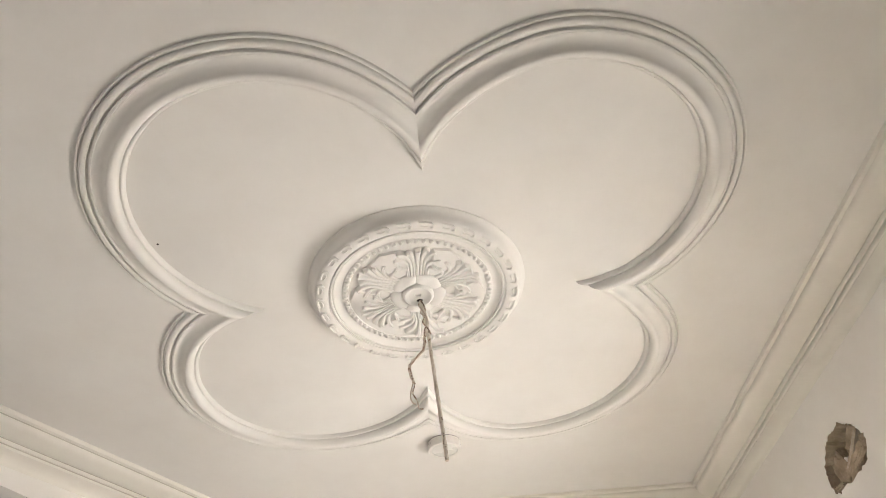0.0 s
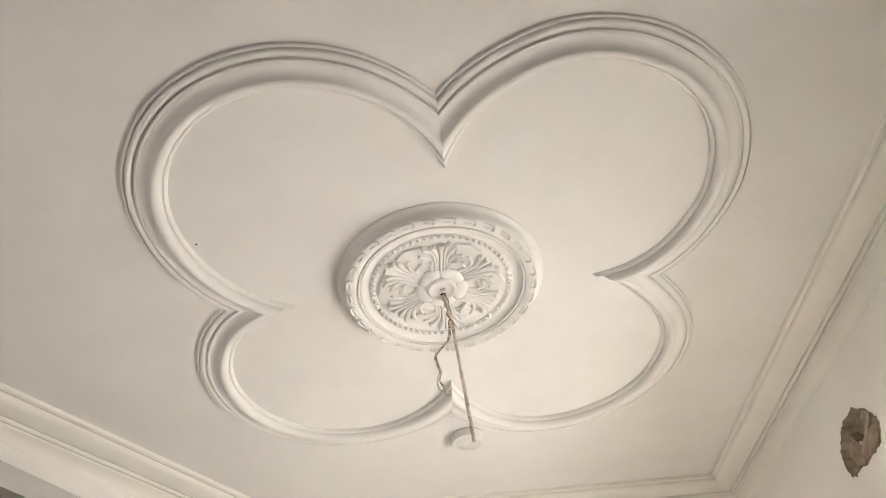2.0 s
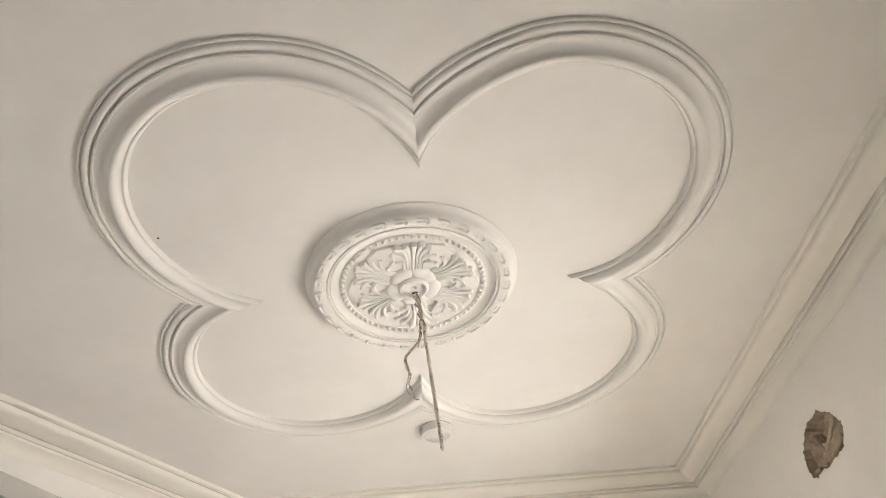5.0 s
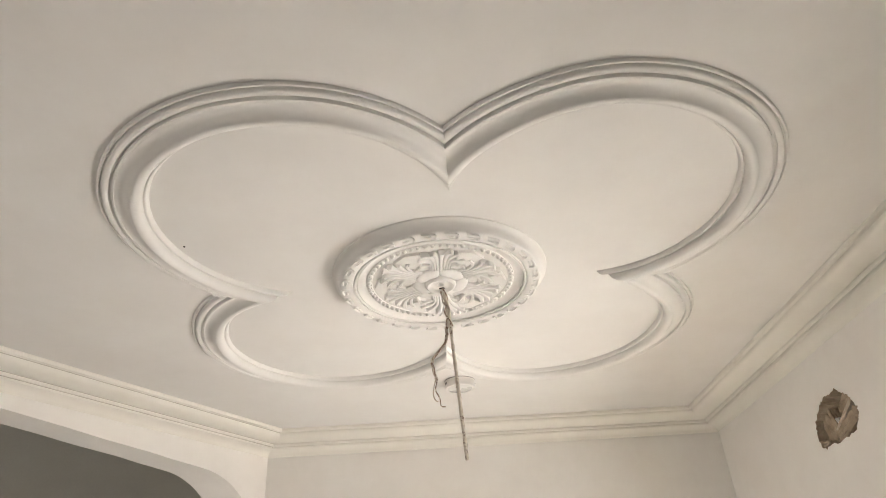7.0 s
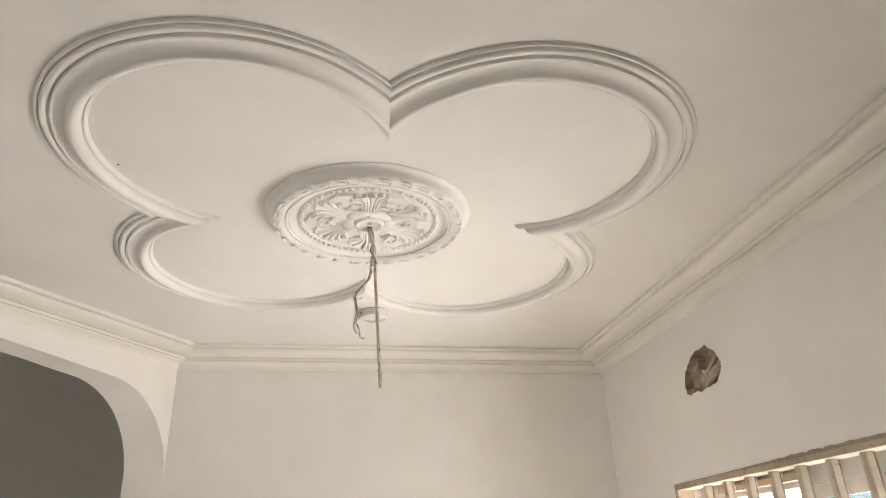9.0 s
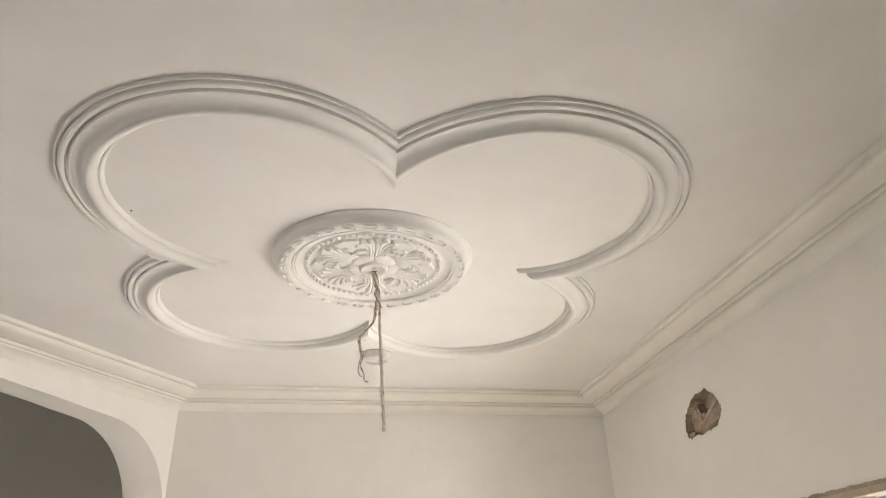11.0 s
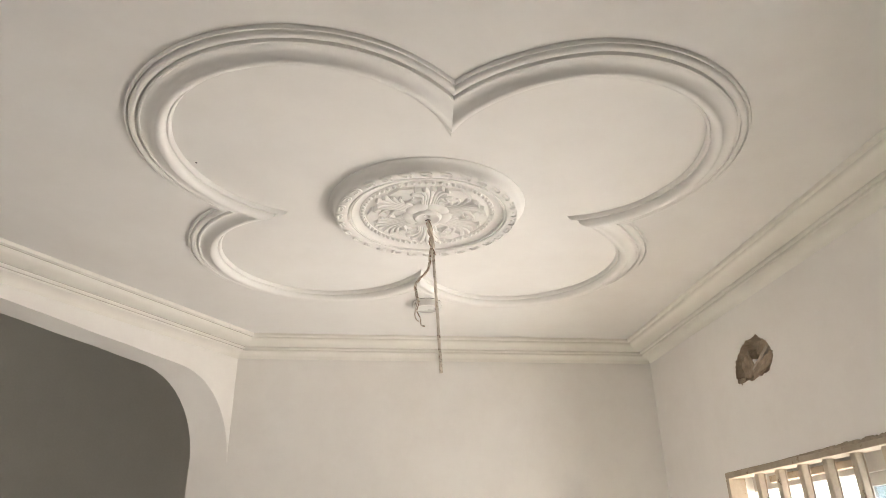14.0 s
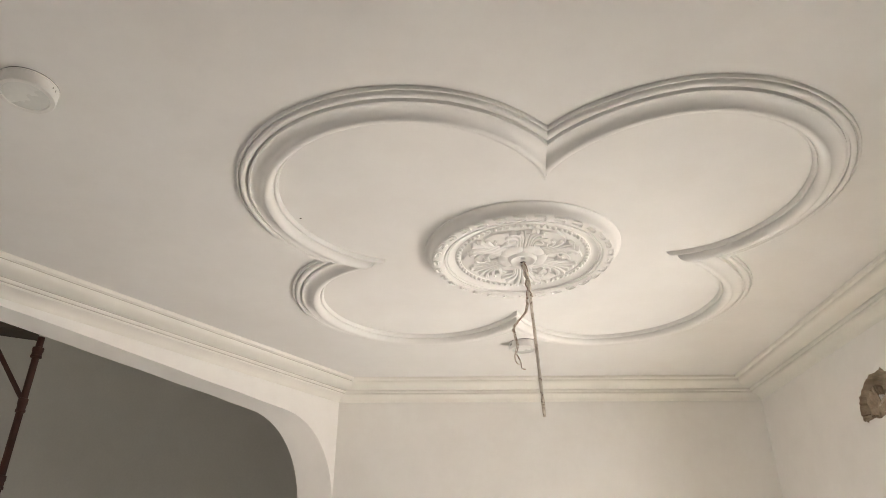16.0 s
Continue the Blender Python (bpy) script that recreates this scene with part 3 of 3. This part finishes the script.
# flat black disc that paints the shade inside the hook's hole
bm = bmesh.new()
add_lathe(bm, [(0.0125, 0.0305), (0.011, 0.0312), (0.004, 0.0312)], (0.006, 0.03, 0), 16)
part("hole_shade_disc", bm, M_BLACK, medallion, "black disc for the shaded hole at the hook")

# ---- hook rod and wires hanging from the rose ----
rod = tagged(empty("ceiling_hook_rod", (0.0, 0.0, 2.972)), "paint-splashed thin steel rod hanging from the rose", "steel rod")
rod_end = Vector((0.0395, 0.0235, 2.430 - 2.972))
rod_start = Vector((0.0165, 0.006, -0.115))
bm = bmesh.new()
add_tube(bm, [rod_start.lerp(rod_end, i / 40) + Vector((0.0003 * math.sin(i * 0.6), 0, 0)) for i in range(41)], 0.0056, 10, 0.25)
part("rod", bm, M_ROD, rod, smooth=True)
bm = bmesh.new()
add_tube(bm, smooth_line([(0.0, 0.0, 0.008), (0.004, 0.001, -0.02), (0.011, 0.004, -0.06), (0.015, 0.005, -0.10), (0.017, 0.006, -0.13)], 6), lambda t: 0.0068 - 0.001 * t, 9, 0.5)
part("hook_shank", bm, M_ROD, rod, smooth=True)
for ph, turns, mat in ((0.0, 9.0, M_WIRE_PALE), (2.1, 7.0, M_WIRE_PALE), (4.2, 8.0, M_WIRE_DARK)):
    bm = bmesh.new()
    add_tube(bm, [(0.001 + 0.0165 * t + 0.0082 * math.cos(ph + t * turns), 0.0065 * t + 0.0082 * math.sin(ph + t * turns), 0.002 - 0.135 * t) for t in (i / 36 for i in range(37))], 0.0021, 6, 0.4)
    part("binding_wire", bm, mat, rod, "paint-splashed wire wound round the shank", smooth=True)

wires = tagged(empty("hanging_wires", (0.0, 0.0, 2.972)), "bent paint-splashed electric wires hanging beside the rod", "electric wire")
LEAD = [(0.012, 0.008, -0.098), (0.006, 0.009, -0.135), (0.004, 0.010, -0.165), (-0.006, 0.010, -0.193), (-0.030, 0.010, -0.220), (-0.045, 0.010, -0.243), (-0.043, 0.010, -0.270), (-0.036, 0.010, -0.300)]
for k, (mat, tail) in enumerate(((M_WIRE_PALE, [(-0.043, 0.009, -0.322), (-0.047, 0.008, -0.350), (-0.041, 0.009, -0.368), (-0.033, 0.010, -0.372)]),
                                 (M_WIRE_DARK, [(-0.035, 0.012, -0.315), (-0.040, 0.012, -0.335), (-0.029, 0.012, -0.360), (-0.026, 0.012, -0.384), (-0.013, 0.012, -0.388)]),
                                 (M_WIRE_DARK, [(-0.030, 0.013, -0.302)]))):
    bm = bmesh.new()
    base = smooth_line(LEAD, 8)
    pts = [p + Vector((0.0032 * math.cos(i * 0.31 + k * 2.1), 0.0032 * math.sin(i * 0.31 + k * 2.1), 0)) for i, p in enumerate(base)]
    add_tube(bm, pts + smooth_line([pts[-1]] + tail, 6)[1:], 0.0019, 7, 0.3)
    part("wire", bm, mat, wires, smooth=True)

# small black screw and nail heads
for x, y, r in ((-0.739, -0.276, 0.0032), (-0.36, -0.83, 0.0022), (-0.27, -0.80, 0.0022)):
    bm = bmesh.new()
    add_lathe(bm, [(r, 0.0), (r, 0.0012), (r * 0.6, 0.002), (r * 0.2, 0.002)], (x, y, H - (0.0 if r > 0.003 else 0.004)), 10)
    tagged(part("screw_head", bm, M_BLACK), "small dark screw head in the ceiling", "screw", "screws in the ceiling")


# ---- surface lamps ----
def surface_lamp(place, label, size=1.0):
    th = tagged(empty("ceiling_lamp", place), label, "ceiling lamp", "surface lamps on the ceiling")
    bm = bmesh.new()
    add_lathe(bm, [(0.075, 0.0), (0.078, 0.002), (0.078, 0.005), (0.0765, 0.006), (0.0765, 0.030), (0.0735, 0.034), (0.062, 0.0345), (0.061, 0.0335), (0.0605, 0.031), (0.02, 0.031)], (0, 0, 0), 64)
    part("lamp_body", bm, M_LAMP, th, smooth=True)
    bm = bmesh.new()
    add_lathe(bm, [(0.0598, 0.0315), (0.0598, 0.0325), (0.058, 0.0332), (0.03, 0.0335), (0.004, 0.0336)], (0, 0, 0), 64)
    part("diffuser", bm, M_DIFF, th, "frosted diffuser, switched off", smooth=True)
    # black ring drawn in for the shaded gap between lamp and ceiling
    bm = bmesh.new()
    add_lathe(bm, [(0.0774, 0.0), (0.0774, 0.0026), (0.0755, 0.0026)], (0, 0, 0), 64, close_end=False)
    part("gap_ring", bm, M_BLACK, th, "thin black ring for the shaded gap", smooth=True)
    for a in (-2.78, -2.62):
        c, s = math.cos(a), math.sin(a)
        part("vent_slot", box(0.0765 * c - 0.0013, 0.0765 * c + 0.0013, 0.0765 * s - 0.0013, 0.0765 * s + 0.0013, -0.021, -0.012), M_BLACK, th, "short dark vent slot")
    for a in (-0.10, 0.08):
        c, s = math.cos(a), math.sin(a)
        part("vent_slot", box(0.0764 * c - 0.0008, 0.0764 * c + 0.0008, 0.0764 * s - 0.0010, 0.0764 * s + 0.0010, -0.017, -0.012), M_BLACK, th)
    th.scale = (size, size, 1.0)
    return th


surface_lamp((-1.261, -0.914, H), "round white surface ceiling lamp, switched off", 0.85)
surface_lamp((0.082, 0.918, H), "round white surface ceiling lamp near the end wall", 0.88)

# ---- window: timber lining, guard bars, sliding sashes ----
window = tagged(empty("window_1", (XR, 0.27, WZ0)), "barred window with chipped cream frame, bright daylight outside", "window", kind="structure")


def wpart(name, bm, mat, parent=window, label="", smooth=False):
    for v in bm.verts:
        v.co -= Vector((XR, 0.27, WZ0))
    o = part(name, bm, mat, window, label, smooth)
    if parent is not window:
        o.parent = parent
    return o


fr = 0.028
wpart("window_frame", box(XR - 0.006, XR + 0.075, WY1 - fr, WY1 - 0.002, WZ0, WZ1 - fr, 0.003), M_FRAME, label="chipped cream timber frame")
wpart("window_frame", box(XR - 0.006, XR + 0.075, WY0 + 0.002, WY0 + fr, WZ0, WZ1 - fr, 0.003), M_FRAME)
wpart("window_frame", box(XR - 0.006, XR + 0.075, WY0 + 0.002, WY1 - 0.002, WZ1 - fr, WZ1 - 0.002, 0.003), M_FRAME)
wpart("window_sill", box(XR - 0.05, XR + 0.2, WY0 + 0.03, WY1 - 0.03, WZ0 - 0.002, WZ0 + 0.03, 0.004), M_FRAME)

# ragged plaster edge over the lining
bm = bmesh.new()
rows = []
for i in range(340):
    y = WY1 - 0.01 - i * (WY1 - WY0 - 0.02) / 339
    k = max(0.0, min(1.0, (0.62 - y) / 0.5))
    t = 0.003 + k * (0.008 + 0.006 * noise.noise(Vector((y * 24, 0, 0))) + 0.005 * noise.noise(Vector((y * 90, 3, 0))) + 0.004 * noise.noise(Vector((y * 240, 7, 0))))
    z = WZ1 - 0.003
    rows.append([(XR - 0.002, y, z - 0.006), (XR - 0.004 - 0.004 * k, y, z - 0.002), (XR - 0.004 - 0.004 * k, y, z + t * 0.6), (XR + 0.002, y, z + t)])
add_rings(bm, rows, False)
wpart("plaster_edge", bm, M_CRUMB, label="ragged broken plaster edge")

for k in range(0, 8):
    y1 = 0.803 - 0.158 * k
    if y1 > WY1 - 0.04 or y1 - 0.03 < WY0 + 0.03:
        continue
    bm = bmesh.new()
    rows = []
    for i in range(14):
        z = WZ0 + 0.02 + (WZ1 - fr - WZ0 - 0.018) * i / 13
        w = 0.0016 * noise.noise(Vector((k * 3.1, z * 9, 1)))
        a, b, c, d = XR + 0.020 + w, XR + 0.058, y1 - 0.03 + w, y1 + w
        e = 0.004
        rows.append([(a + e, c, z), (a + 0.027, c, z), (a + 0.028, c + 0.006, z), (a + 0.032, c + 0.006, z), (a + 0.033, c, z), (b - e, c, z), (b, c + e, z), (b, d - e, z), (b - e, d, z), (a + e, d, z), (a, d - e, z), (a, c + e, z)])
    add_rings(bm, rows)
    wpart("guard_bar", bm, M_BAR, smooth=True)

# outer track and two sashes pushed to one side
for z0, z1 in ((WZ1 - 0.085, WZ1 - 0.004), (WZ0 + 0.03, WZ0 + 0.07)):
    wpart("sash_track", box(XR + 0.125, XR + 0.195, WY0 + 0.002, WY1 - 0.002, z0, z1, 0.003), M_ALU)
for y0, y1, x in ((-0.37, 0.292, 0.140), (-0.29, 0.322, 0.168)):
    z0, z1, w, d = WZ0 + 0.07, WZ1 - 0.0855, 0.033, 0.022
    bm = bmesh.new()
    add_box(bm, XR + x, XR + x + d, y0, y0 + w, z0, z1, 0.002)
    add_box(bm, XR + x, XR + x + d, y1 - w, y1, z0, z1, 0.002)
    add_box(bm, XR + x, XR + x + d, y0 + w + 0.0005, y1 - w - 0.0005, z1 - 0.045, z1, 0.002)
    add_box(bm, XR + x, XR + x + d, y0 + w + 0.0005, y1 - w - 0.0005, z0, z0 + 0.045, 0.002)
    sash = wpart("sash_frame", bm, M_ALU, label="white aluminium sliding sash")
    pane = wpart("pane", box(XR + x + 0.009, XR + x + 0.014, y0 + w - 0.004, y1 - w + 0.004, z0 + 0.041, z1 - 0.041), M_GLASS, sash, "blue-tinted glass pane")
    pane.visible_shadow = False
bm = box(XR + 0.085, XR + 0.122, 0.24, 0.80, WZ1 - 0.064, WZ1 - 0.036, 0.003)
wpart("timber_wedge", bm, M_FRAME, label="paint-splashed brown timber packing")

# dusty bundle caught on the bars, and a rag
bm = bmesh.new()
made = bmesh.ops.create_icosphere(bm, subdivisions=4, radius=1.0)["verts"]
for v in made:
    p = v.co.copy()
    k = 1 + 0.22 * noise.noise(p * 1.6) + 0.10 * noise.noise(p * 4.5) + 0.05 * abs(noise.noise(p * Vector((9, 3, 14)).length))
    fold = 0.05 * math.sin(9 * p.z + 4 * p.y + 2 * noise.noise(p * 2))
    v.co = Vector((XR - 0.018 + p.x * 0.038 * k, 0.030 + p.y * (0.100 + 0.012 * fold) * k, 1.877 + (p.z * 0.085 + 0.018 * math.exp(-((p.y - 0.5) / 0.4) ** 2)) * (k + fold)))
sack = part("dust_cloth", bm, M_SACK, smooth=True)
tagged(sack, "crumpled dusty brown dust cloth caught on window bars", "dust cloth")
bm = bmesh.new()
add_tube(bm, smooth_line([(XR - 0.020, 0.115, 1.925), (XR - 0.018, 0.150, 1.936), (XR - 0.016, 0.178, 1.935), (XR - 0.014, 0.200, 1.932), (XR - 0.014, 0.210, 1.932)], 5), lambda t: 0.016 - 0.010 * t + 0.012 * max(0, t - 0.72) / 0.28, 10, 0.4)
part("knotted_end", bm, M_SACK, sack, smooth=True)
bm = bmesh.new()
made = bmesh.ops.create_icosphere(bm, subdivisions=3, radius=1.0)["verts"]
for v in made:
    p = v.co.copy()
    k = 1 + 0.3 * noise.noise(p * 2.0 + Vector((5, 5, 5)))
    v.co = Vector((XR + 0.105 + p.x * 0.035 * k, 0.50 + p.y * 0.055 * k, 1.915 + p.z * 0.045 * k))
tagged(part("rag", bm, M_RAG, smooth=True), "faded pink rag stuffed behind the bars", "rag")

# ---- scaffold in the hall ----
scaffold = tagged(empty("scaffold", (-2.60, 1.455, 0.0)), "dark red steel scaffold frame with a plank in the hall", "scaffold")


def pole(name, a, b, r, mat=M_RUST, label=""):
    bm = bmesh.new()
    a, b = Vector(a), Vector(b)
    add_tube(bm, [a.lerp(b, i / 12) for i in range(13)], r, 12, 0.05)
    return part(name, bm, mat, scaffold, label, True)


pole("upright", (0, 0, 0), (0, 0, 3.25), 0.019)
pole("upright", (-1.0, -0.55, 0), (-1.0, -0.55, 3.25), 0.024)
for z, h, r in ((2.46, 0.07, 0.026), (2.86, 0.075, 0.0255), (3.16, 0.06, 0.030), (1.2, 0.1, 0.026)):
    bm = bmesh.new()
    add_lathe(bm, [(0.0185, 0.0), (r, 0.004), (r, h * 0.4), (r * 0.9, h * 0.45), (r * 0.9, h * 0.8), (r, h * 0.84), (r, h), (0.0185, h + 0.004)], (0, 0, z + h / 2), 16)
    part("collar", bm, M_RUST, scaffold, smooth=True)
pole("brace", (-0.012, -0.008, 2.90), (-0.215, -0.118, 3.225), 0.013)
pole("brace", (-1.0, -0.55, 2.2), (-0.012, -0.008, 1.25), 0.016)
pole("crossbar", (-1.0, -0.55, 2.86), (-0.17, -0.093, 3.02), 0.016)
bm = bmesh.new()
add_box(bm, -1.1, -0.02, -0.075, 0.085, 3.252, 3.290, 0.003)
bmesh.ops.rotate(bm, verts=bm.verts[:], cent=(0, 0, 0), matrix=Matrix.Rotation(math.atan2(0.55, 1.0), 3, "Z"))
part("plank", bm, M_PLANK, scaffold, "dirty dark scaffold plank")
